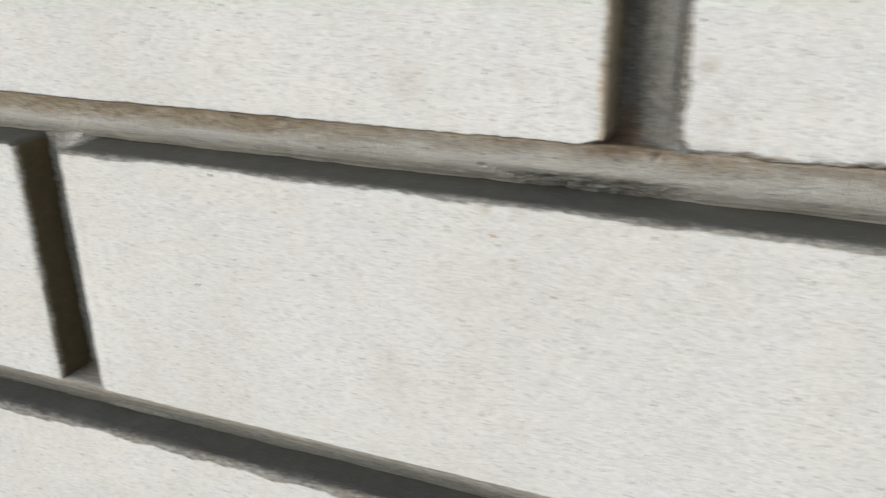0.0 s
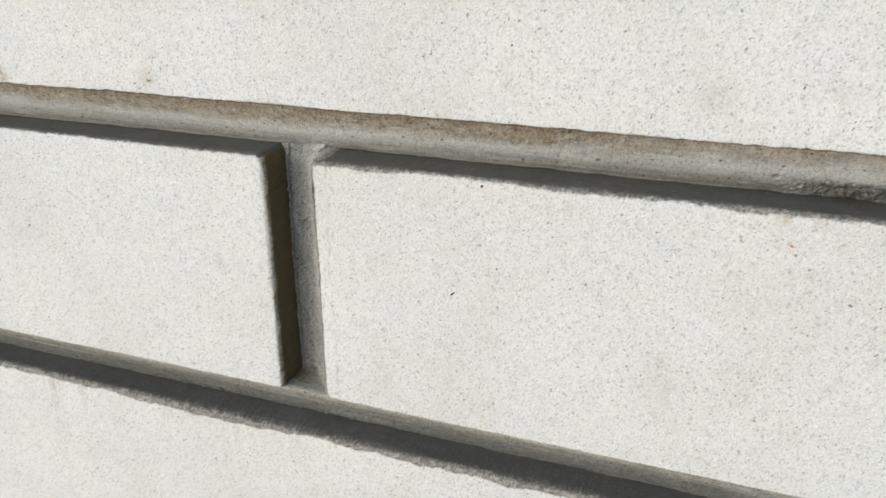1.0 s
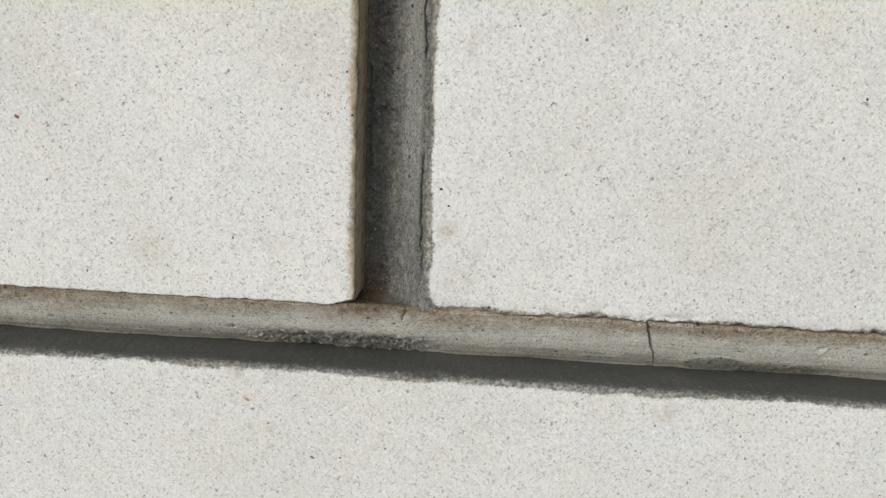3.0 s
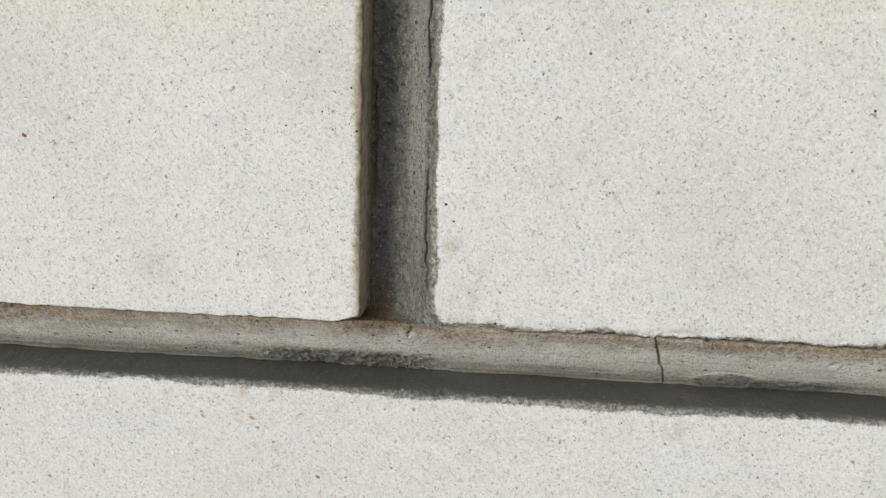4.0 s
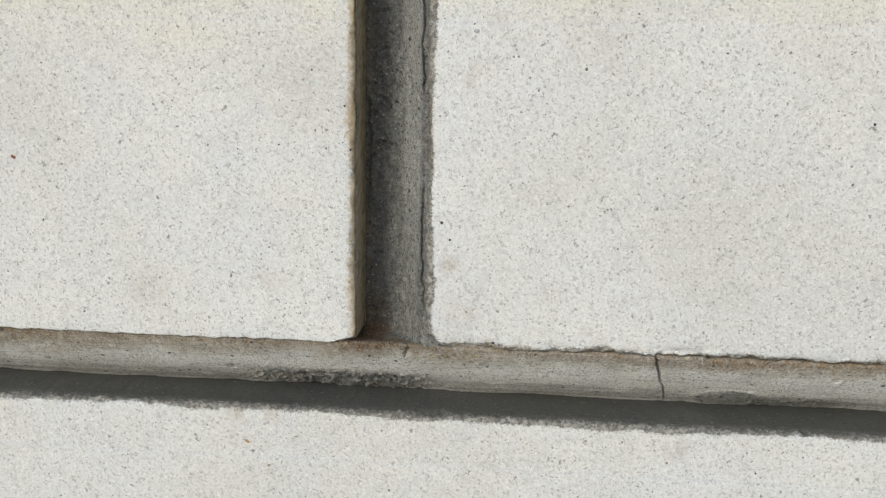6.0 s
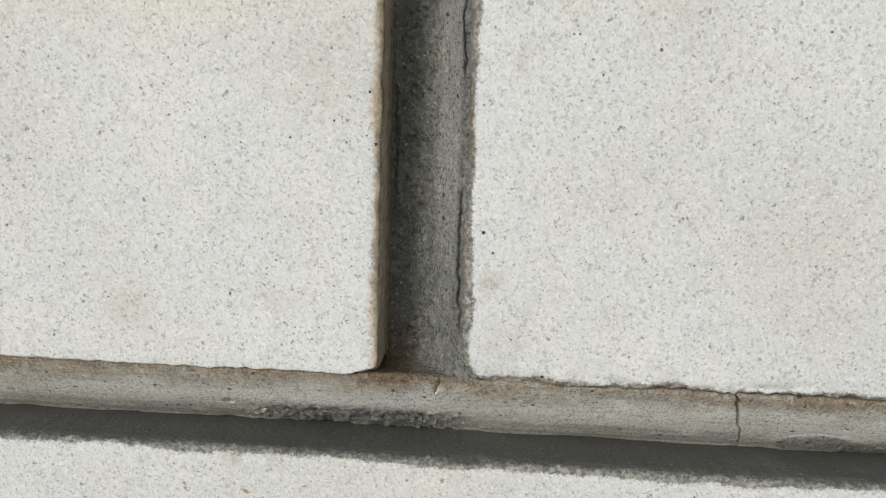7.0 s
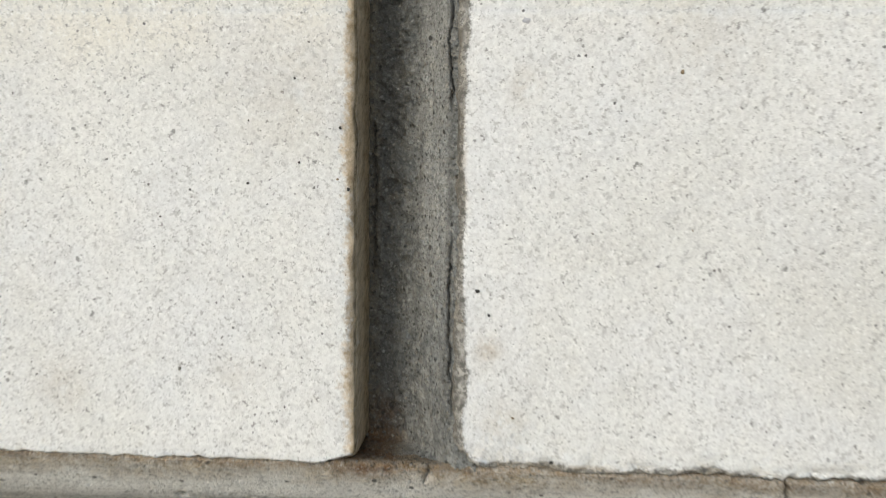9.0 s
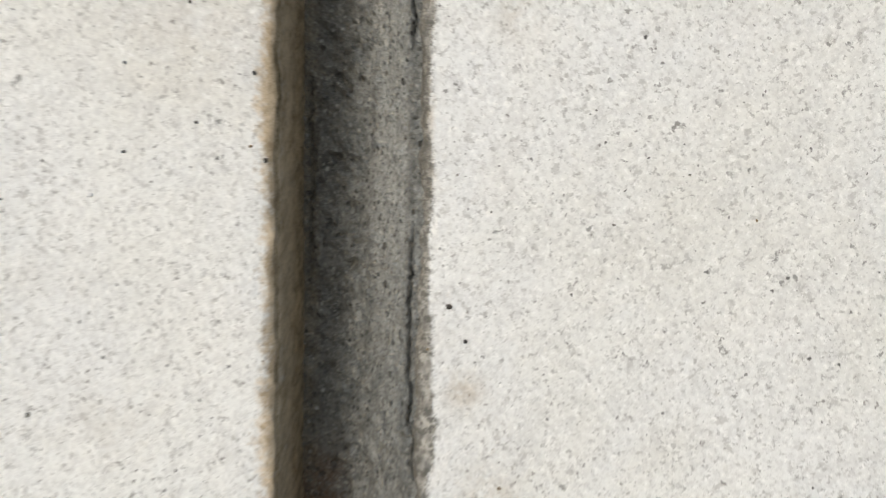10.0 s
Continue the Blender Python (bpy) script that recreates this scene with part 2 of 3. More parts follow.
def plain_stone(name, a, b, scale, bump):
    n = Nodes(name)
    big, fine = n.noise(scale, 5, 0.6), n.noise(scale * 40, 3, 0.6)
    col = n.mix(n.ramp(big, 0.3, 0.7), a, b)
    col = n.mix(n.ramp(fine, 0.35, 0.65, 0.3, 0.0), col, tuple(v * 0.5 for v in a))
    return n.done(col, 0.9, fine, bump)


BRICK_A, BRICK_B = (0.832, 0.830, 0.800), (0.735, 0.729, 0.688)
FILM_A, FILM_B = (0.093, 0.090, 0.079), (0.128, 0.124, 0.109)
MORTAR_A, MORTAR_B = (0.66, 0.648, 0.60), (0.86, 0.85, 0.80)
BRICK, MORTAR = brick_material(), mortar_material()
PAVING = plain_stone("pale_concrete", (0.32, 0.315, 0.30), (0.42, 0.415, 0.40), 1.3, 0.003)
BACKING = plain_stone("mortar_backing", (0.28, 0.27, 0.25), (0.36, 0.35, 0.32), 30, 0.0004)


# ---- mesh helpers ------------------------------------------------------------
def soft_noise(x, y, seed=0):
    """Smooth value noise from -1 to 1 on arrays."""
    x, y = np.broadcast_arrays(np.asarray(x, float), np.asarray(y, float))
    xi, yi = np.floor(x).astype(np.int64), np.floor(y).astype(np.int64)
    fx, fy = x - xi, y - yi
    fx, fy = fx * fx * (3 - 2 * fx), fy * fy * (3 - 2 * fy)

    def lattice(i, j):
        h = (i * 374761393 + j * 668265263 + seed * 974634581) & 0xFFFFFFFF
        h = ((h ^ (h >> 13)) * 1274126177) & 0xFFFFFFFF
        h = ((h ^ (h >> 16)) * 1103515245) & 0xFFFFFFFF
        return ((h ^ (h >> 15)) & 0xFFFF) / 32767.5 - 1

    a = lattice(xi, yi) * (1 - fx) + lattice(xi + 1, yi) * fx
    b = lattice(xi, yi + 1) * (1 - fx) + lattice(xi + 1, yi + 1) * fx
    return a * (1 - fy) + b * fy


def rough_noise(x, y, seed=0, octaves=4, gain=0.55):
    out, amp, total = 0.0, 1.0, 0.0
    for k in range(octaves):
        out = out + amp * soft_noise(x * 2**k, y * 2**k, seed + 17 * k)
        total += amp
        amp *= gain
    return out / total


def mesh_from(name, verts, faces, attributes=(), smooth=True):
    me = bpy.data.meshes.new(name)
    me.from_pydata([tuple(v) for v in verts], [], faces)
    if smooth:
        me.polygons.foreach_set("use_smooth", [True] * len(me.polygons))
    for key, values in attributes:
        me.attributes.new(key, "FLOAT", "POINT").data.foreach_set("value", np.asarray(values, np.float32).ravel())
    me.update()
    return me


def child(name, me, material, parent, at=None, label=""):
    ob = new(name, me)
    if not me.materials:
        me.materials.append(material)
    ob.parent = parent
    if at is not None:
        ob.matrix_basis = at
    return tagged(ob, label) if label else ob


def grid_faces(nu, nv):
    idx = np.arange(nu * nv).reshape(nu, nv)
    return np.stack([idx[:-1, :-1], idx[1:, :-1], idx[1:, 1:], idx[:-1, 1:]], -1).reshape(-1, 4).tolist()


def spread(lo, hi, fine, coarse, a, b):
    """Stations from lo to hi: fine steps between a and b, coarse ones outside."""
    a, b = max(lo, a), min(hi, b)
    parts = []
    if a > lo:
        parts.append(np.linspace(lo, a, max(2, int((a - lo) / coarse) + 2))[:-1])
    parts.append(np.linspace(a, b, int((b - a) / fine) + 2))
    if b < hi:
        parts.append(np.linspace(b, hi, max(2, int((hi - b) / coarse) + 2))[1:])
    return np.concatenate(parts)


NEAR = (-0.085, 0.255)             # the stretch of the wall that is looked at closely
EDGE = np.array([0.0, 0.0001, 0.00022, 0.0004, 0.0006, 0.00085, 0.00115, 0.0015, 0.002, 0.0026])


def worn_brick(name, x0, x1, z0, z1, seed, wear, film, grime=(0, 0, 0, 0), corner=(0.0012,) * 4, chips=(), flake=0.0, drips=(), spots=(), crumble=(0, 0, 0, 0), dust=(0, 0, 0, 0), soft=(0, 0, 0, 0), cream=(0.0, 1.0), side=0.0, smear=0.0, pitted=()):
    """A brick of the wall face with worn arrises. wear and film: for the edges at low z, high z, low x and high x, how ragged each is
    and how wide the dark grime on it, in mm; z runs downwards. chips: (edge, place, half width, depth) in metres.
    soft: how far each arris is rounded off, in mm. cream: above which z the face is cream, and how strongly.
    side: dirt on the end at low x. smear: how far the mortar of the end at high x is smeared over the ledge. pitted: (x, z, size, depth) of weathered patches."""
    xs = spread(x0 + 0.003, x1 - 0.003, 0.0003, 0.008, *NEAR)
    xs = np.concatenate([x0 + EDGE, xs, x1 - EDGE[::-1]])
    zs = np.concatenate([z0 + EDGE, np.arange(z0 + 0.003, z0 + 0.009, 0.0004), np.linspace(z0 + 0.009, z1 - 0.014, 42), np.arange(z1 - 0.0136, z1 - 0.0028, 0.0004), z1 - EDGE[::-1]])
    X, Z = np.meshgrid(xs, zs, indexing="ij")
    edges = (Z - z0, z1 - Z, X - x0, x1 - X)      # ways from the four edges
    along = (X, X, Z, Z)
    dz, dx = np.zeros_like(X), np.zeros_like(X)
    turn_x, turn_z = np.zeros_like(X), np.zeros_like(X)
    e = [d.copy() for d in edges]
    radius = []
    for i in range(4):
        s = along[i]
        w = wear[i] * 1e-3
        uneven = np.clip(0.55 + 0.9 * rough_noise(s * 75, 0 * s + i, seed + 5 + i, 3), 0.1, 1.5)
        cut = w * (0.62 * uneven * rough_noise(s * 800, edges[i] * 600, seed + i, 4, 0.8) + 0.30 * rough_noise(s * 45, 0 * s + i, seed + 9 + i, 3))
        cut = np.maximum(cut, -0.00015)
        for edge, place, half, deep in chips:
            if edge == i:
                cut = cut + deep * np.clip(1.15 - ((s - place) / half) ** 2, 0, 1)
        fall = np.exp(-edges[i] / 0.0016)
        if i < 2:
            dz += (cut if i == 0 else -cut) * fall
        else:
            dx += (cut if i == 2 else -cut) * fall
        radius.append(np.clip(w * (0.75 + 1.0 * uneven * rough_noise(s * 650, 0 * s + 5 + i, seed + 30 + i, 4, 0.7)) + soft[i] * 1e-3 * uneven, 0.00015, 0.0026))
    Y = np.zeros_like(X)
    for i in range(4):
        r = radius[i]
        t = np.clip(1 - e[i] / r, 0, 1)
        Y = np.maximum(Y, r * (1 - np.sqrt(np.maximum(1 - t * t, 0))))
    if flake:
        crack = flake * (1 + 0.2 * rough_noise(Z * 260, 0 * Z, seed + 44, 4, 0.7))
        Y = Y + 0.00018 * np.clip((crack - edges[3]) / 0.00025, 0, 1) + 0.00022 * np.exp(-(((crack - edges[3]) / 0.0002) ** 2))
    for i in range(4):
        if crumble[i]:
            u, v = (X, Z) if i < 2 else (Z, X)
            wide = 0.0011 * np.clip(1 + 0.8 * rough_noise(u * 110, 0 * u, seed + 70 + i, 3), 0.3, 2)
            Y = Y + crumble[i] * 1e-3 * np.exp(-((edges[i] / wide) ** 1.3)) * np.clip(0.5 + 1.5 * rough_noise(u * 390, v * 900, seed + 75 + i, 3, 0.75), 0, 2)
    for px, pz, size, deep in pitted:
        Y = Y + deep * np.exp(-((X - px) ** 2 + (Z - pz) ** 2) / size**2) * np.clip(rough_noise(X * 390, Z * 390, seed + 80, 3, 0.75) + 0.1, 0, 1)
    Y = Y + 0.00005 * rough_noise(X * 900, Z * 900, seed + 50, 3)
    Y = Y + 0.00012 * rough_noise(X * 60, Z * 60, seed + 51, 3)
    # rounded corners in the plane of the face
    for c, (cx, cz, sx, sz) in enumerate(((x0, z0, 1, 1), (x1, z0, -1, 1), (x0, z1, 1, -1), (x1, z1, -1, -1))):
        R = corner[c]
        ux, uz = R - (X - cx) * sx, R - (Z - cz) * sz
        m = (ux > 0) & (uz > 0)
        k = np.maximum(ux, uz) / np.maximum(np.hypot(ux, uz), 1e-9)
        turn_x += np.where(m, ux * (1 - k) * sx, 0)
        turn_z += np.where(m, uz * (1 - k) * sz, 0)
    nx, nz = X.shape
    front = np.stack([X + dx + turn_x, Y, Z + dz + turn_z], -1).reshape(-1, 3)
    cover = np.zeros_like(X)
    dirt, dusty = np.zeros_like(X), np.zeros_like(X)
    for i in range(4):
        s = along[i]
        width = film[i] * 1e-3 * np.clip(1.0 + 0.9 * rough_noise(s * 70, 0 * s, seed + 69 + i, 3), 0.2, 2)
        cover = np.maximum(cover, np.clip(0.98 - edges[i] / (1.5 * width + 1e-5), 0, 1))
        if dust[i]:
            width = dust[i] * 1e-3 * np.clip(1.0 + 1.1 * rough_noise(s * 90, 0 * s + 4, seed + 83 + i, 4, 0.65), 0.1, 2.4)
            dusty = np.maximum(dusty, np.clip(0.5 + (width - edges[i]) / 0.0016, 0, 1))
        if grime[i]:
            width = grime[i] * 1e-3 * np.clip(0.6 + 1.2 * rough_noise(s * 120, edges[i] * 200, seed + 90 + i, 4), 0, 2)
            dirt = np.maximum(dirt, np.clip((width - edges[i]) / 0.0012, 0, 1))
    if flake:
        dirt = np.maximum(dirt, 0.75 * np.exp(-(((crack - edges[3]) / 0.0003) ** 2)) * np.clip(0.7 + rough_noise(Z * 300, 0 * Z, seed + 46, 3), 0, 1))
    for px, pz, size, amount in spots:
        dirt = np.maximum(dirt, amount * np.exp(-((X - px) ** 2 + (Z - pz) ** 2) / size**2))
    for place, half, amount in drips:
        run = np.clip(rough_noise(X * 420, Z * 12, seed + 95, 3) + 0.1, 0, 1) * np.exp(-(((X - place) / half) ** 2))
        dirt = np.maximum(dirt, amount * run * np.exp(-edges[0] / 0.012))
    way = 0.0018 * np.clip(1 + 1.1 * rough_noise(Z * 160, X * 160, seed + 97, 4, 0.7), 0.25, 2.2)
    brown = np.maximum(np.clip(1 - edges[2] / way, 0, 1), 0.1 * np.clip(1 - edges[3] / 0.0012, 0, 1)) * np.clip(np.minimum(edges[0], edges[1]) / 0.001, 0, 1) * (1 - 0.45 * side)
    tone = 0.55 * rough_noise(X * 28, Z * 34, seed + 110, 3) + cream[1] * np.clip((cream[0] - Z) / 0.012 + 0.5 * rough_noise(X * 60, Z * 60, seed + 111, 3), 0, 1)
    verts, covers, rusts, dirts, veils, tones = [front], [cover.ravel()], [brown.ravel()], [dirt.ravel()], [dusty.ravel()], [tone.ravel()]
    faces = [f[::-1] for f in grid_faces(nx, nz)]
    idx = np.arange(nx * nz).reshape(nx, nz)
    loop = np.concatenate([idx[:-1, 0], idx[-1, :-1], idx[:0:-1, -1], idx[0, :0:-1]])
    rim = front[loop]
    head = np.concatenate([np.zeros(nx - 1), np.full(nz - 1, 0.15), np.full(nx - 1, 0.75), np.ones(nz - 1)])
    flat = np.stack([X + turn_x, Y, Z + turn_z], -1).reshape(-1, 3)[loop]
    last, base, m = loop, nx * nz, len(loop)
    for y in (0.0015, 0.003, 0.0055, 0.008, 0.0105, 0.0135, 0.02, 0.115):
        k = math.exp(-((y / 0.0016) ** 2))
        rim_k = rim * k + flat * (1 - k)
        if y < 0.012:
            rim_k[:, 0] += 0.00010 * rough_noise(rim[:, 2] * 700, rim[:, 0] * 90 + y * 500, seed + 60, 3, 0.7)
            rim_k[:, 2] += 0.00013 * rough_noise(rim[:, 0] * 500, rim[:, 2] * 90 + y * 500, seed + 61, 3, 0.7)
        rim_k[:, 1] = np.maximum(y, rim[:, 1] + 0.0003)
        verts.append(rim_k)
        lit_strip = (head == 1.0) & (y < 0.006) & (side < 0.5)      # outer strip of the brown side painted paler, for the light reaching it
        ends = np.where(head == 1.0, 1.0 if side else min(1.0, 0.72 + 45 * y), head)
        smeared = (head == 0.0) & (flat[:, 0] > x1 - smear * (1 + 0.5 * rough_noise(flat[:, 0] * 400, flat[:, 0] * 0 + y * 300, seed + 64, 3)))
        covers.append(np.where(lit_strip, 0.0, np.where(smeared, 0.0, 1.25 if y < 0.002 else 2.0))), rusts.append(ends), dirts.append(side * (head == 1.0)), veils.append(np.where(smeared, 0.8, dusty.ravel()[loop])), tones.append(tone.ravel()[loop])
        now = base + np.arange(m)
        faces += np.stack([last, np.roll(last, -1), np.roll(now, -1), now], -1).tolist()
        last, base = now, base + m
    verts.append(np.array([[(x0 + x1) / 2, 0.115, (z0 + z1) / 2]]))
    covers.append(np.ones(1)), rusts.append(np.zeros(1)), dirts.append(np.zeros(1)), veils.append(np.zeros(1)), tones.append(np.zeros(1))
    faces += [(int(a), int(b), base) for a, b in zip(last, np.roll(last, -1))]
    V = np.concatenate(verts)
    middle = np.array([(x0 + x1) / 2, 0.0, (z0 + z1) / 2])
    me = mesh_from(name, V - middle, faces, (("film", np.concatenate(covers)), ("rust", np.concatenate(rusts)), ("grime", np.concatenate(dirts)), ("dust", np.concatenate(veils)), ("tone", np.concatenate(tones))))
    return me, pose(*middle)


# ---- the wall ----------------------------------------------------------------
COURSE, HIGH, JOINT = 0.0715, 0.060, 0.0115
LENGTH, PITCH = 0.249, 0.2602
FIRST = 1.2745                     # upper edge of the course that carries the open head joint
LOW_K, HIGH_K = -18, 18
SIDE = 2.0                         # the wall runs from -SIDE to SIDE

# The wall is laid out course by course from the top: in its own frame x runs to the left and z downwards.
wall = tagged(new("wall_front"), "white sand-lime brick wall with recessed grey mortar joints", "wall", kind="structure")
wall.matrix_basis = pose(0, 0, 2.6, 0, 180, 0)


def course_bricks(k):
    """The ends of the bricks of course k along x."""
    start = 0.0065 if k % 2 == 0 else 0.1365
    out = []
    for n in range(-10, 10):
        a, b = start + n * PITCH, start + n * PITCH + LENGTH
        if k == 1 and n == -1:
            a, b = -0.125, 0.124
        if k == 0 and n == -1:
            a, b = -0.2535, -0.0045
        a, b = max(a, -SIDE), min(b, SIDE)
        if b - a > 0.02:
            out.append((a, b))
    return out


def plain_brick_mesh():
    """A brick of unit length with a chamfered face; it is stretched to its length."""
    c, r, h = 0.004, 0.0008, HIGH / 2
    rings = [(0.5 - c, 0.0, h - r), (0.5, r, h), (0.5, 0.11, h)]
    verts, faces = [], []
    for x, y, z in rings:
        verts += [(-x, y, -z), (x, y, -z), (x, y, z), (-x, y, z)]
    faces.append((0, 1, 2, 3))
    for q in (0, 4):
        for i in range(4):
            j = (i + 1) % 4
            faces.append((q + j, q + i, q + 4 + i, q + 4 + j))
    faces.append((11, 10, 9, 8))
    return verts, faces


def bed_joint(k, zb, stations, detailed, seed):
    """The mortar of the bed joint under course k: flush with the brick above it, cut back 11 mm over the brick below."""
    lip = [(0.0128, 0.0002), (0.0065, 0.0002), (0.003, 0.0001), (0.0012, -0.0002)]
    steps = 64 if detailed else 5
    s = np.linspace(0.03, 1.0, steps)
    ys = np.concatenate([[p[0] for p in lip], 0.0007 + (0.0085 if k == 1 else 0.0103) * s**1.3, [0.0135]])
    zs = np.concatenate([[p[1] for p in lip], s * JOINT, [JOINT + 0.0008]])
    S = np.concatenate([np.zeros(len(lip)), s, [1.0]])
    X = stations[:, None] + 0 * zs[None]
    Y, Z, S = 0 * X + ys, 0 * X + zs, 0 * X + S
    grey, painted_shade = np.zeros_like(X), np.zeros_like(X)
    if detailed:
        body = (S > 0) & (S < 1.001)
        tool = rough_noise(X * 26, Z * 480, seed, 4, 0.6)
        grit = rough_noise(X * 640, Z * 700, seed + 3, 2, 0.7)
        lumps = rough_noise(X * 45, Z * 150, seed + 5, 3)
        pits = np.clip(rough_noise(X * 470, Z * 560, seed + 6, 2, 0.6) - 0.25, 0, 1)
        Y = Y + np.where(body, 0.00012, 0.00006) * tool + 0.00010 * grit + 0.0004 * pits + 0.00010 * lumps * np.clip(S * 2, 0.2, 1)
        # crumbled stretches, and scabs of mortar
        for place, half, low, amount in CRUMBS.get(k, ()):
            here = np.clip(1.2 - ((X - place) / half) ** 2, 0, 1) * np.clip((S - low) / 0.15, 0, 1)
            # shadows between the crumbs are put into the colour
            grey, painted_shade = np.maximum(grey, here * 0.95), np.maximum(painted_shade, here * min(amount * 400, 0.7))
            Y = Y + here * amount * (0.55 + 1.3 * rough_noise(X * 1250, Z * 1500, seed + 8, 2, 0.85))
        for place, s0, wide in HOLES.get(k, ()):
            Y = Y + 0.0032 * np.exp(-(((X - place) / wide) ** 2) - ((S - s0) * JOINT / wide) ** 2)
        for place, half, s0, high in SCABS.get(k, ()):
            here = np.clip(1 - ((X - place) / half) ** 2 - ((S - s0) / 0.22) ** 2, 0, 1)
            Y = Y - high * here**0.6 * (1 + 0.5 * rough_noise(X * 500, Z * 900, seed + 12, 3))
            grey = np.maximum(grey, np.clip(here * 3, 0, 1) * 0.8)
        for place, lean, top, deep in CRACKS.get(k, ()):
            way = place + lean * S + 0.00045 * rough_noise(S * 7, 0 * S + 3, seed + 14, 3, 0.7)
            wide = 0.00010 + 0.00008 * soft_noise(S * 9, 0 * S, seed + 15)
            Y = Y + deep * np.exp(-(((X - way) / wide) ** 2)) * ((S > 0.02) & (S < top))
        gap = np.clip(4 * soft_noise(X * 190, 0 * X + 8, seed + 22) + 0.4, 0, 1)
        Y = Y + 0.0002 * gap * np.clip((S - 0.95) / 0.03, 0, 1)
        Z = Z + 0.00025 * rough_noise(X * 160, 0 * X + 2, seed + 20, 4) * np.clip((S - 0.8) / 0.2, 0, 1)
    rust = np.clip((0.36 + 0.14 * np.clip((X - 0.03) / 0.05, 0, 1) + 0.2 * rough_noise(X * 110, Z * 300, seed + 25, 4) - S) / 0.28, 0, 1) * RUST.get(k, 0.6)
    rust = rust * np.clip(1.0 + 0.3 * soft_noise(X * 25, 0 * X, seed + 27), 0.4, 1)
    P = np.stack([X, Y, Z + zb], -1).reshape(-1, 3)
    at = np.array([0.0, 0.0, zb])
    red = np.zeros_like(X)
    for x0, half, s1, amount in RUST_SPOTS.get(k, ()):
        red = np.maximum(red, amount * np.clip(1.2 - ((X - x0) / half) ** 2, 0, 1) * np.clip((s1 - S) / 0.2, 0, 1))
    grey = np.maximum(grey, 0.85 * (S <= 0.03) * (X > -0.006) * (X < 0.008) * (k == 0))
    pale = np.clip((X - 0.02) / 0.07, 0.5, 1) * np.clip((S - 0.12) / 0.25, 0, 1) * np.clip((0.95 - S) / 0.3, 0, 1) * (k == 0)      # paler towards high x, fading at both edges
    if k == 0:
        red = np.maximum(red, 0.65 * np.clip((0.15 + 0.08 * rough_noise(X * 200, 0 * X, seed + 41, 3) - S) / 0.1, 0, 1) * np.clip((X - 0.02) / 0.03, 0.8, 1))
    band = 0.65 * rough_noise(X * 9, S * 6, seed + 51, 3) + 0.75 * rough_noise(X * 30, S * 17, seed + 53, 4, 0.7) + 0.7 * rough_noise(X * 260, S * 7, seed + 57, 4, 0.8) + 0.5 * np.exp(-(((S - 0.5) / 0.13) ** 2)) - 0.35 * np.clip((S - 0.64) / 0.15, 0, 1)
    band = (band + 0.9 * np.exp(-(((S - 0.96) / 0.03) ** 2))) * np.clip(S * 4, 0, 1)
    me = mesh_from("bed_joint", P - at, grid_faces(*X.shape), (("rust", rust), ("red", red), ("pale", pale), ("painted_shade", painted_shade), ("band", band), ("blue", np.maximum(grey, np.clip((S - (0.0 if k == 1 else 0.5) + 0.25 * rough_noise(X * 14, Z * 500, seed + 33, 3)) / (0.35 if k == 1 else 0.5), 0, 1) * (0.92 if k == 1 else 0.32)))))
    return child("bed_joint", me, MORTAR, wall, pose(*at))


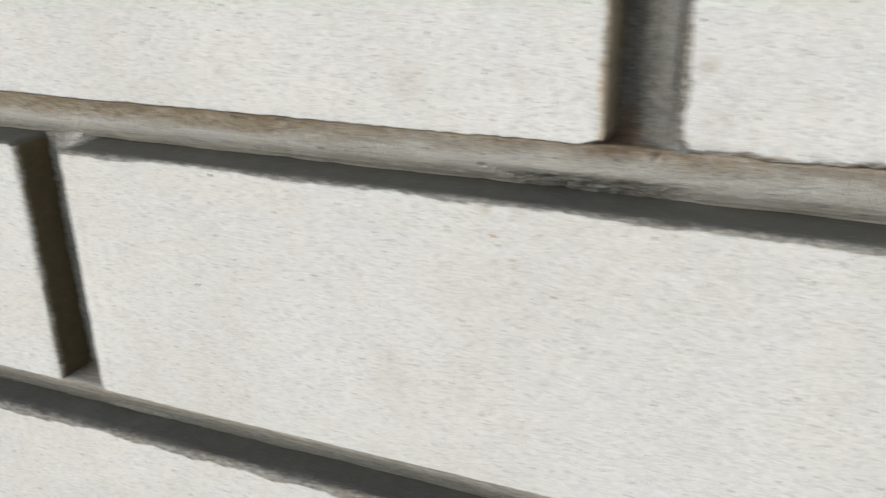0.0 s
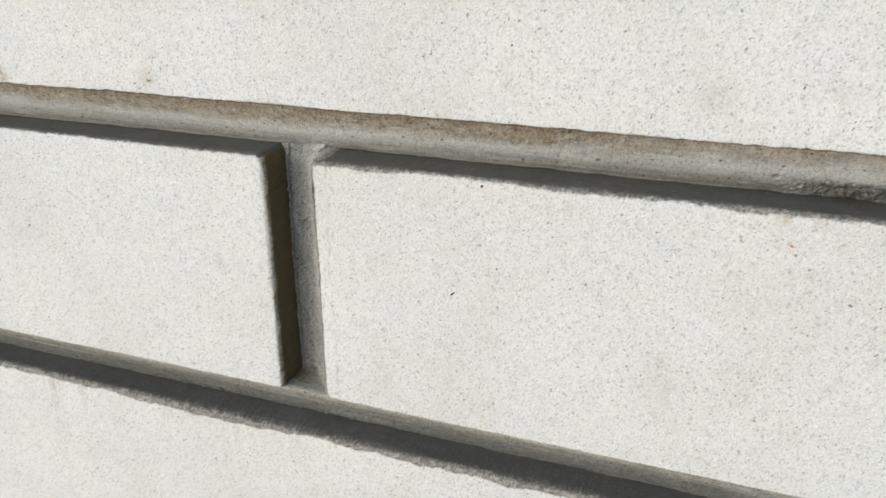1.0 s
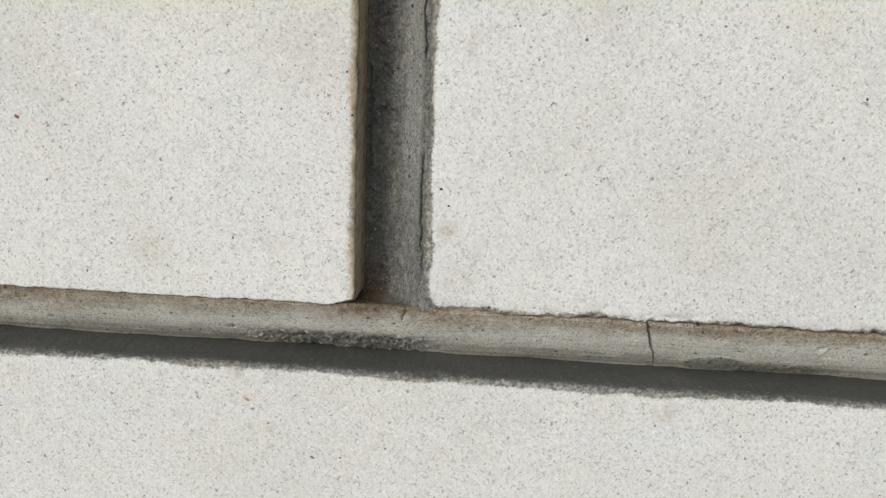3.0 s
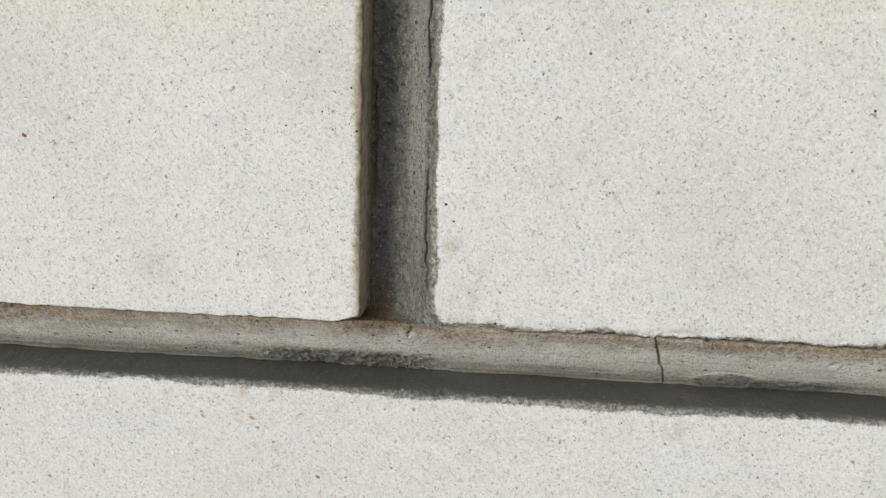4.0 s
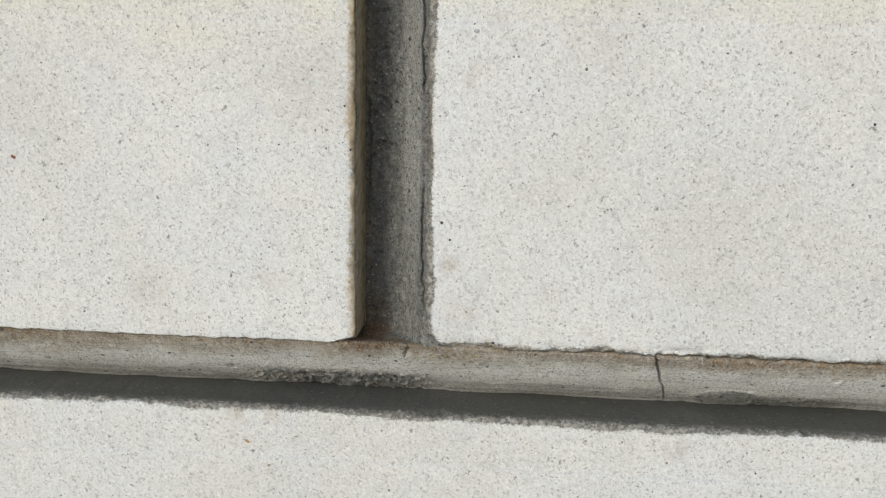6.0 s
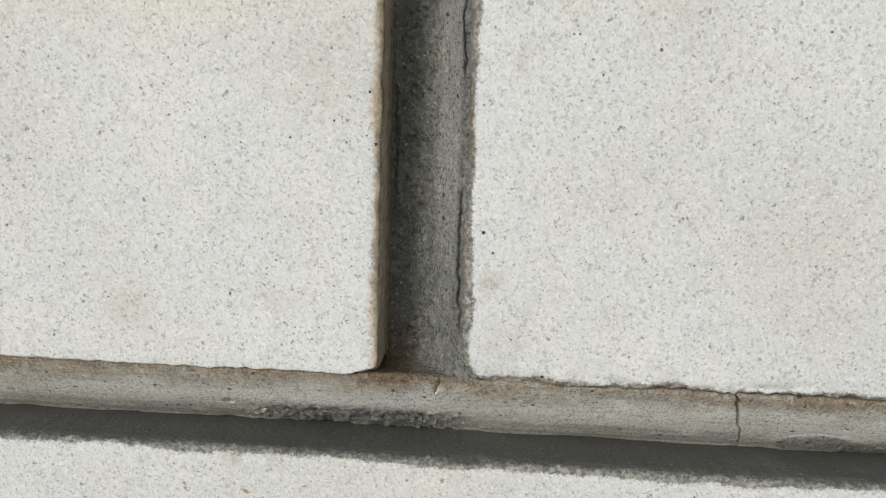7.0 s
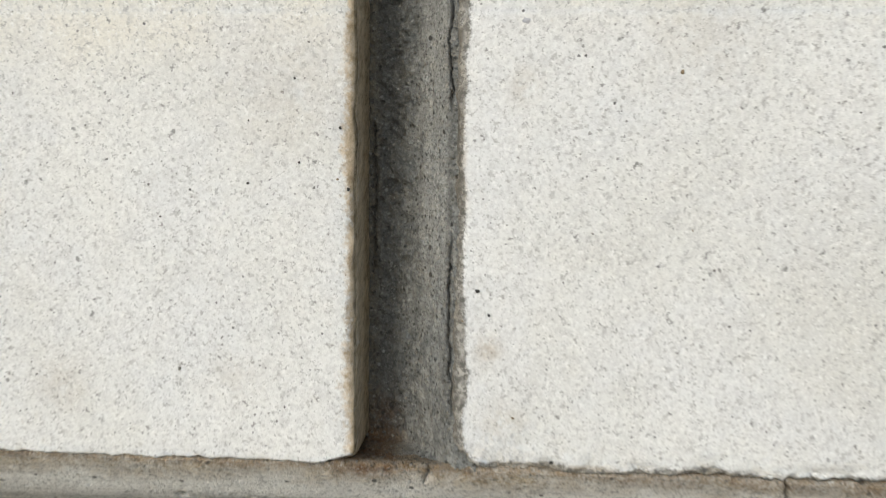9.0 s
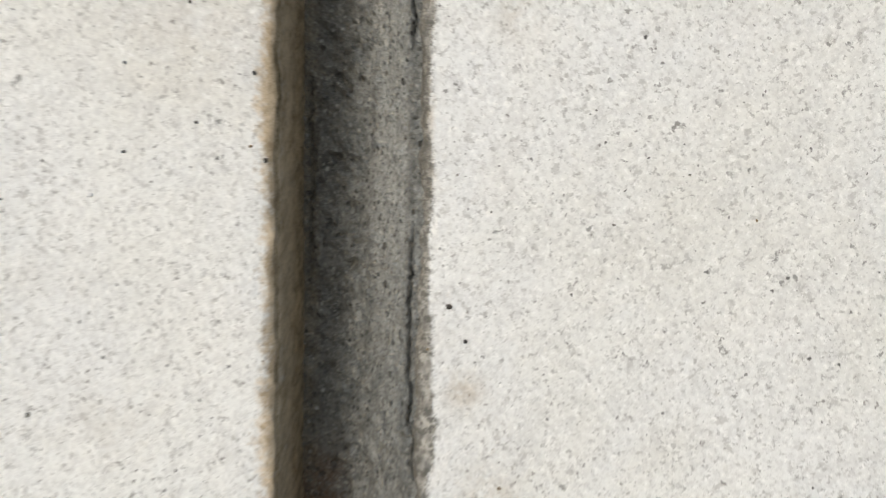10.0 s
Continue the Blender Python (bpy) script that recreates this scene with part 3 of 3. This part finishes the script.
def head_joint(x0, x1, z0, z1, seed, red_at=0.0, reach=1.26, grey=1.0, parted=-0.1):
    """The mortar of one head joint: 10 mm back beside the brick at x1, drawn out to the face beside the one at x0."""
    nu, nv = 90, int((z1 - z0) / 0.0002)
    s = np.linspace(-0.10, reach, nu)                                  # from x1 to x0
    depth = np.interp(s, (-0.10, 0.1, 0.35, 0.55, 0.72, 0.86, 0.94, 1.04), (0.0100, 0.0098, 0.0090, 0.0076, 0.0054, 0.0028, 0.0016, 0.0010))
    zz = np.linspace(z0, z1, nv)
    S, Z = np.meshgrid(s, zz, indexing="ij")
    X = x1 + (x0 - x1) * S
    Y = 0 * X + depth[:, None]
    flute = rough_noise(X * 640, Z * 45, seed, 3, 0.6)
    grit = rough_noise(X * 1000, Z * 1000, seed + 2, 3, 0.75) * (1.1 - 0.35 * np.clip((S - 0.42) / 0.1, 0, 1))
    lump = rough_noise(X * 250, Z * 130, seed + 4, 3)
    Y = Y + 0.00034 * flute + 0.00062 * grit + 0.0026 * np.clip(rough_noise(X * 620, Z * 700, seed + 5, 3, 0.7) - 0.10, 0, 0.45) * np.exp(-(((S - 0.33) / 0.17) ** 2)) + 0.0004 * lump
    # the mortar has parted from the bricks on both sides
    line = np.zeros_like(Y)
    for mid, wobble, wide, deep, gate in ((0.06, 0.05, 0.011, 0.0016, parted), (0.945, 0.10, 0.0085, 0.0018, -0.35)):
        way = mid + wobble * rough_noise(Z * 150, 0 * Z + mid, seed + 6, 5, 0.8)
        on = np.clip((soft_noise(Z * 90, 0 * Z + mid * 9, seed + 8) - gate) * 4, 0, 1) * np.clip((z1 - 0.006 - Z) / 0.003, 0, 1)
        Y = Y + deep * on * np.exp(-(((S - way) / wide) ** 2))
        line = np.maximum(line, on * 0.8 * np.exp(-(((S - way) / wide) ** 2)))
    # a fillet runs out to the face where it meets the bed under it
    k = np.clip((Z - (z1 - 0.0006) + 0.0004 * lump) / 0.0006, 0, 1)
    Y = Y + (np.minimum(0.0014, Y) - Y) * k * k * (3 - 2 * k)
    # at its upper end it runs into the slope of the bed over it
    zb = FIRST + round((z0 - FIRST) / COURSE) * COURSE
    slope = 0.0007 + 0.0103 * np.clip((Z - zb + JOINT) / JOINT, 0.05, 1) ** 1.3
    k = np.clip((zb + 0.0035 - Z) / 0.0055, 0, 1)
    side = np.clip((S - 0.45) / 0.55, 0, 1)
    k = np.maximum(k * k * (3 - 2 * k), side * side * (3 - 2 * side) * np.clip((zb + 0.0025 - Z) / 0.0025, 0, 1))
    Y = Y + (slope + 0.0004 - Y) * k
    rust = np.clip((0.16 - S) / 0.12, 0, 1) * 0.3 + np.clip((Z - (z1 - 0.0016)) / 0.0014, 0, 1) * np.clip((0.75 - S) / 0.6, 0, 1) * 0.7
    at = np.array([(x0 + x1) / 2, 0.0, (z0 + z1) / 2])
    P = np.stack([X, Y, Z], -1).reshape(-1, 3)
    painted_shade = np.clip((0.46 + 0.07 * rough_noise(Z * 140, 0 * Z, seed + 40, 4) - S) / 0.16, 0, 1) * (0.85 if grey == 1 else 0.25)      # shade painted into the deeper half
    # cracks and the rim beside the brick at x0 are darkened too
    painted_shade = np.maximum(np.maximum(painted_shade, line), 0.4 * np.clip((S - 0.86) / 0.05, 0, 1) * np.clip((1.0 + 0.05 * rough_noise(Z * 300, 0 * Z, seed + 44, 3) - S) / 0.05, 0, 1))
    # blue drops over the drawn-out half: its lit look is painted in
    me = mesh_from("head_joint", P - at, [f[::-1] for f in grid_faces(*X.shape)] if x0 > x1 else grid_faces(*X.shape),
                   (("rust", np.clip(rust, 0, 1)), ("painted_shade", painted_shade), ("red", red_at * np.clip((Z - (z1 - 0.009)) / 0.008, 0, 1) ** 1.5 * np.clip((0.5 - S) / 0.3, 0, 1)), ("blue", grey * (1 - 0.26 * np.clip((S - 0.57 + 0.05 * rough_noise(Z * 120, 0 * Z, seed + 40, 3)) / 0.12, 0, 1) * np.clip((0.95 - S) / 0.06, 0, 1) * np.clip((z1 - 0.008 - Z) / 0.022, 0.15, 1)) * np.clip((Z - z0 - 0.003) / 0.003, 0, 1))))
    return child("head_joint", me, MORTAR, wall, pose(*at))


# crumbled stretches, scabs, cracks and dirt of the bed joints looked at closely, by course
CRUMBS = {0: ((0.010, 0.019, 0.54, 0.0008), (-0.066, 0.012, 0.7, 0.0005)), 1: ((0.15, 0.05, 0.7, 0.0004),)}
SCABS = {0: ((-0.0555, 0.006, 0.84, 0.0005),), 1: ((0.118, 0.01, 0.75, 0.0006),)}
CRACKS = {0: ((-0.0416, -0.0042, 0.97, 0.0022), (-0.0020, 0.0035, 0.22, 0.0008))}
HOLES = {0: ((0.0625, 0.62, 0.0003), (0.0293, 0.60, 0.0004), (-0.071, 0.3, 0.0003)),
         1: ((0.1795, 0.80, 0.0008), (0.1715, 0.84, 0.0009), (0.1655, 0.86, 0.0006), (0.1605, 0.82, 0.0005), (0.196, 0.78, 0.0005), (0.1575, 0.86, 0.0004))}
RUST = {0: 1.0, 1: 0.25}
RUST_SPOTS = {0: ((0.0055, 0.0050, 0.26, 1.0), (-0.052, 0.004, 0.3, 0.5)), 1: ((0.131, 0.007, 0.25, 0.3),)}

chance = random.Random(4)
CRUMBLED = tuple((1, -0.032 - 0.05 * chance.random(), 0.0002 + 0.0005 * chance.random(), 0.00005 + 0.00013 * chance.random()) for _ in range(90))
# bricks looked at closely: edges at low z, high z, low x, high x
CLOSE = {
    (0, 0.0065): dict(seed=11, cream=(1.292, 1.0), soft=(0, 0, 0.75, 0), wear=(0.6, 0.5, 0.6, 0.5), film=(0.6, 0.2, 0.15, 0.2), grime=(0, 0.4, 2.2, 0), crumble=(0, 0.3, 0.4, 0),
                      corner=(0.001, 0.001, 0.0012, 0.001), chips=((1, 0.0062, 0.0038, 0.0010), (1, 0.1845, 0.0012, 0.0002), (1, 0.176, 0.006, 0.00018), (1, 0.1675, 0.001, 0.0002), (1, 0.1036, 0.004, 0.00012)),
                      spots=((0.041, 1.326, 0.0030, 0.22), (0.014, 1.292, 0.006, 0.15), (0.165, 1.3305, 0.0022, 0.4), (0.020, 1.3245, 0.003, 0.15), (0.2095, 1.3325, 0.0022, 0.95))),
    (0, -0.2535): dict(seed=23, pitted=((-0.010, 1.3300, 0.006, 0.0004), (-0.0085, 1.3195, 0.0035, 0.0004), (-0.006, 1.300, 0.004, 0.0003)), cream=(1.290, 0.8), soft=(0, 0.7, 0, 0.7), wear=(0.6, 0.9, 0.5, 0.9), film=(0.6, 0.2, 0.2, 0.8), dust=(0, 0.75, 0, 1.2), grime=(0, 1.2, 0, 1.5), crumble=(0.1, 1.1, 0, 0.5),
                       corner=(0.001, 0.001, 0.001, 0.0042), chips=CRUMBLED,
                       spots=((-0.0085, 1.3205, 0.0013, 0.55), (-0.0105, 1.3290, 0.0020, 0.35), (-0.012, 1.2915, 0.0018, 0.3), (-0.030, 1.286, 0.006, 0.15))),
    (1, -0.125): dict(seed=37, smear=0.0022, crumble=(0.3, 0, 0, 0.15), wear=(1.0, 0.4, 0.4, 0.7), dust=(0.8, 0, 0, 0.2), film=(0.55, 0.2, 0.3, 0.25), corner=(0.001, 0.0006, 0.001, 0.0018), flake=0.0034, spots=((-0.046, 1.3500, 0.0018, 0.35), (0.027, 1.3475, 0.0015, 0.5), (0.046, 1.386, 0.006, 0.12), (0.0215, 1.3572, 0.0007, 0.4), (0.0205, 1.3474, 0.0014, 0.4))),
    (1, 0.1365): dict(seed=41, side=1.0, soft=(0, 0, 0.5, 0), spots=((0.1513, 1.3734, 0.0016, 0.3), (0.1505, 1.3755, 0.0012, 0.3)), crumble=(0.3, 0.1, 0.6, 0), wear=(0.7, 0.45, 0.9, 0.5), dust=(0.3, 0, 0, 0), film=(0.35, 0.15, 0.3, 0.4), grime=(0, 0, 1.6, 0), corner=(0.0026, 0.001, 0.0008, 0.001)),
    (2, 0.0065): dict(seed=53, crumble=(0.4, 0, 0, 0), wear=(1.3, 0.5, 0.5, 0.5), dust=(1.6, 0, 0, 0), film=(0.6, 0.4, 0.3, 0.3), grime=(1.6, 0, 0, 0), drips=((0.212, 0.012, 1.0), (0.155, 0.03, 0.4))),
}

close_bricks = {}
far_verts, far_faces = [], []
unit_verts, unit_faces = plain_brick_mesh()
unit = mesh_from("brick", unit_verts, unit_faces, smooth=False)
unit.materials.append(BRICK)
for k in range(LOW_K, HIGH_K + 1):
    z0 = FIRST + k * COURSE
    for a, b in course_bricks(k):
        spec = CLOSE.get((k, round(a, 4)))
        if spec:
            me, at = worn_brick("brick", a, b, z0, z0 + HIGH, **spec)
            close_bricks[k, round(a, 4)] = child("brick", me, BRICK, wall, at)
            continue
        m = pose((a + b) / 2, 0.0006 * math.sin(7 * a + 3 * k), z0 + HIGH / 2) @ Matrix.Diagonal((b - a, 1, 1, 1))
        if abs((a + b) / 2) < 1.15 and abs(z0 - 1.3) < 0.75:
            child("brick", unit, BRICK, wall, m)
        else:
            base = len(far_verts)
            far_verts += [tuple(m @ Vector(v)) for v in unit_verts]
            far_faces += [tuple(base + i for i in f) for f in unit_faces]
tagged(child("bricks", mesh_from("bricks", far_verts, far_faces, smooth=False), BRICK, wall), "the further bricks of the wall", kind="stuff")

coarse = np.linspace(-SIDE, SIDE, 5)
for k in range(LOW_K, HIGH_K + 1):
    zb = FIRST + k * COURSE + HIGH
    if k in (0, 1):
        near = spread(-SIDE, SIDE, 0.00028, 0.25, *NEAR)
        if k == 0:
            near = np.sort(np.concatenate([near, np.linspace(-0.0475, -0.0405, 130), np.linspace(-0.002, 0.003, 40)]))
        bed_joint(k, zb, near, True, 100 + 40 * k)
    else:
        bed_joint(k, zb, coarse, False, 1)
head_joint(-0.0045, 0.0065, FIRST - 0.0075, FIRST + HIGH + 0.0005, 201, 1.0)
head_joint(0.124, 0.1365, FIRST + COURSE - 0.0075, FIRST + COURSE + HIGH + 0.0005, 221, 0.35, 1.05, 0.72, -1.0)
# the other head joints, one mesh
verts, faces = [], []
for k in range(LOW_K, HIGH_K + 1):
    ends = course_bricks(k)
    for (a0, b0), (a1, b1) in zip(ends[:-1], ends[1:]):
        if (k, round(b0, 4)) in ((0, -0.0045), (1, 0.124)):
            continue
        z0, q = FIRST + k * COURSE, len(verts)
        for x, y in ((a1, 0.010), (a1 + (b0 - a1) * 0.4, 0.009), (b0, 0.001)):
            verts += [(x, y, z0 - 0.002), (x, y, z0 + HIGH + 0.001)]
        faces += [(q + 2, q, q + 1, q + 3), (q + 4, q + 2, q + 3, q + 5)]
tagged(child("head_joints", mesh_from("head_joints", verts, faces, smooth=False), MORTAR, wall), "the further head joints", kind="stuff")


def box_mesh(name, x0, x1, y0, y1, z0, z1):
    v = [(x, y, z) for x in (x0, x1) for y in (y0, y1) for z in (z0, z1)]
    f = [(0, 1, 3, 2), (4, 6, 7, 5), (0, 4, 5, 1), (2, 3, 7, 6), (0, 2, 6, 4), (1, 5, 7, 3)]
    return mesh_from(name, v, f, smooth=False)


child("wall_core", box_mesh("wall_core", -SIDE, SIDE, 0.014, 0.25, -0.02, FIRST + (HIGH_K + 1) * COURSE), BACKING, wall)

# ---- grains and blemishes on the brick faces ---------------------------------
DARK = plain_stone("dark_grain", (0.055, 0.05, 0.045), (0.09, 0.08, 0.07), 900, 0.00005)
REDDISH = plain_stone("reddish_grain", (0.26, 0.10, 0.075), (0.36, 0.17, 0.13), 900, 0.00005)
OCHRE = plain_stone("ochre_grain", (0.50, 0.29, 0.15), (0.64, 0.44, 0.28), 900, 0.00005)
BROWN = plain_stone("brown_grain", (0.24, 0.17, 0.10), (0.36, 0.27, 0.17), 900, 0.00005)
PALE = plain_stone("pale_grain", (0.88, 0.88, 0.87), (0.94, 0.94, 0.93), 900, 0.00005)
CREAM = plain_stone("cream_grain", (0.66, 0.62, 0.53), (0.76, 0.73, 0.65), 900, 0.0002)
GREY_BLUE = plain_stone("slate_stain", (0.50, 0.50, 0.52), (0.66, 0.66, 0.67), 900, 0.00005)
GREY = plain_stone("grey_grain", (0.20, 0.19, 0.17), (0.30, 0.29, 0.26), 900, 0.00005)


def grain(brick, x, z, wide, high, material, turn=0.0, seed=1):
    """A foreign grain set in the face: a low, uneven dome."""
    verts, faces, n = [(0, -0.00006, 0)], [], 12
    for ring, lift in ((0.55, -0.00004), (1.0, 0.00010)):
        for i in range(n):
            a = 2 * math.pi * i / n
            r = ring * (1 + 0.35 * float(soft_noise(np.array(i * 0.9), np.array(seed * 3.7), seed)))
            verts.append((wide / 2 * r * math.cos(a), lift, high / 2 * r * math.sin(a)))
    for i in range(n):
        j = (i + 1) % n
        faces.append((0, 1 + i, 1 + j))
        faces.append((1 + i, 1 + n + i, 1 + n + j, 1 + j))
    ob = child("grain", mesh_from("grain", verts, faces), material, brick)
    ob.matrix_basis = brick.matrix_basis.inverted() @ pose(x, -0.00016, z, 0, turn, 0)
    return ob


UL, UR, MR, ML, LL = (close_bricks[key] for key in ((0, 0.0065), (0, -0.2535), (1, -0.125), (1, 0.1365), (2, 0.0065)))
mm = 0.001
for i, (brick, x, z, w, h, mat, turn) in enumerate((
    (UL, 0.062, 1.3055, 1.1, 0.7, REDDISH, 20), (UL, 0.0268, 1.3237, 0.55, 0.5, GREY, 0), (UL, 0.0788, 1.3190, 0.55, 0.45, DARK, 30),
    (UL, 0.0213, 1.3058, 0.55, 0.55, PALE, 0), (UR, -0.0284, 1.2900, 0.5, 0.6, BROWN, 0), (UR, -0.0487, 1.2873, 0.45, 0.4, GREY, 0),
    (UR, -0.0072, 1.3139, 0.6, 0.45, DARK, 15), (UR, -0.0085, 1.3166, 0.4, 0.4, DARK, 0), (UR, -0.0158, 1.3332, 0.6, 0.5, DARK, 0),
    (MR, 0.0250, 1.3524, 1.1, 0.7, OCHRE, 25), (MR, 0.0136, 1.3626, 1.3, 0.55, GREY, 25), (MR, 0.0910, 1.3726, 1.5, 0.45, DARK, -40),
    (MR, 0.0810, 1.3653, 0.6, 0.5, DARK, 10), (MR, 0.0938, 1.3795, 0.5, 0.35, DARK, 0), (MR, 0.0310, 1.3852, 0.4, 0.4, DARK, 0),
    (ML, 0.2100, 1.3720, 0.7, 0.6, DARK, 0), (MR, 0.0845, 1.3475, 0.8, 0.8, DARK, 0),
    (UL, 0.0131, 1.2909, 0.3, 0.3, DARK, 0), (UL, 0.0081, 1.2962, 0.45, 0.4, DARK, 40), (UL, 0.0072, 1.3029, 0.35, 0.5, DARK, 0),
    (UL, 0.0127, 1.3000, 0.35, 0.3, DARK, 0), (UL, 0.0183, 1.2955, 0.22, 0.3, DARK, 0), (UL, 0.0185, 1.3024, 0.35, 0.3, DARK, 20),
    (UL, 0.0084, 1.3018, 0.32, 0.3, BROWN, 0), (UL, 0.0251, 1.3032, 0.25, 0.3, DARK, 0), (UL, 0.0286, 1.3063, 0.3, 0.28, DARK, 0),
    (UL, 0.0318, 1.2992, 0.24, 0.24, GREY, 0), (UL, 0.0444, 1.3077, 0.26, 0.22, DARK, 0), (UL, 0.0540, 1.3064, 0.7, 0.22, REDDISH, 5),
    (UL, 0.0561, 1.2906, 0.45, 0.3, GREY, -15), (UL, 0.1649, 1.3310, 1.6, 0.7, CREAM, 5), (UL, 0.1676, 1.3331, 1.3, 0.6, CREAM, -10),
    (UR, -0.0056, 1.3173, 0.3, 0.25, BROWN, 0), (UR, -0.0114, 1.3282, 0.4, 0.35, BROWN, 0), (UR, -0.0707, 1.2971, 0.45, 0.5, DARK, 0),
    (UR, -0.0302, 1.3067, 0.2, 0.3, BROWN, 0), (UR, -0.0540, 1.3034, 0.28, 0.26, GREY, 0), (UR, -0.0468, 1.2940, 0.26, 0.26, DARK, 0),
    (UR, -0.0251, 1.3034, 0.26, 0.22, GREY, 0), (UR, -0.0103, 1.3065, 0.22, 0.22, DARK, 0), (UR, -0.0119, 1.2847, 1.0, 0.8, GREY_BLUE, 0),
    (UR, -0.0180, 1.2987, 0.24, 0.2, GREY, 0), (UR, -0.0190, 1.2895, 0.26, 0.22, DARK, 0),
    (MR, -0.0446, 1.3523, 0.45, 0.45, BROWN, 0), (MR, -0.0588, 1.3533, 0.35, 0.4, DARK, 0), (MR, -0.0659, 1.3501, 0.3, 0.3, GREY, 0),
    (MR, 0.0087, 1.3623, 0.5, 0.35, GREY, 10), (MR, 0.1054, 1.3588, 0.35, 0.3, GREY, 0),
)):
    grain(brick, x, z, 0.85 * w * mm, 0.85 * h * mm, mat, turn, i + 1)

# ---- the ground --------------------------------------------------------------
tagged(child("ground", mesh_from("ground", [(-400, -400, 0), (400, -400, 0), (400, 400, 0), (-400, 400, 0)], [(0, 1, 2, 3)], smooth=False), PAVING, None),
       "pale worn concrete ground in front of the wall", "ground", kind="structure")
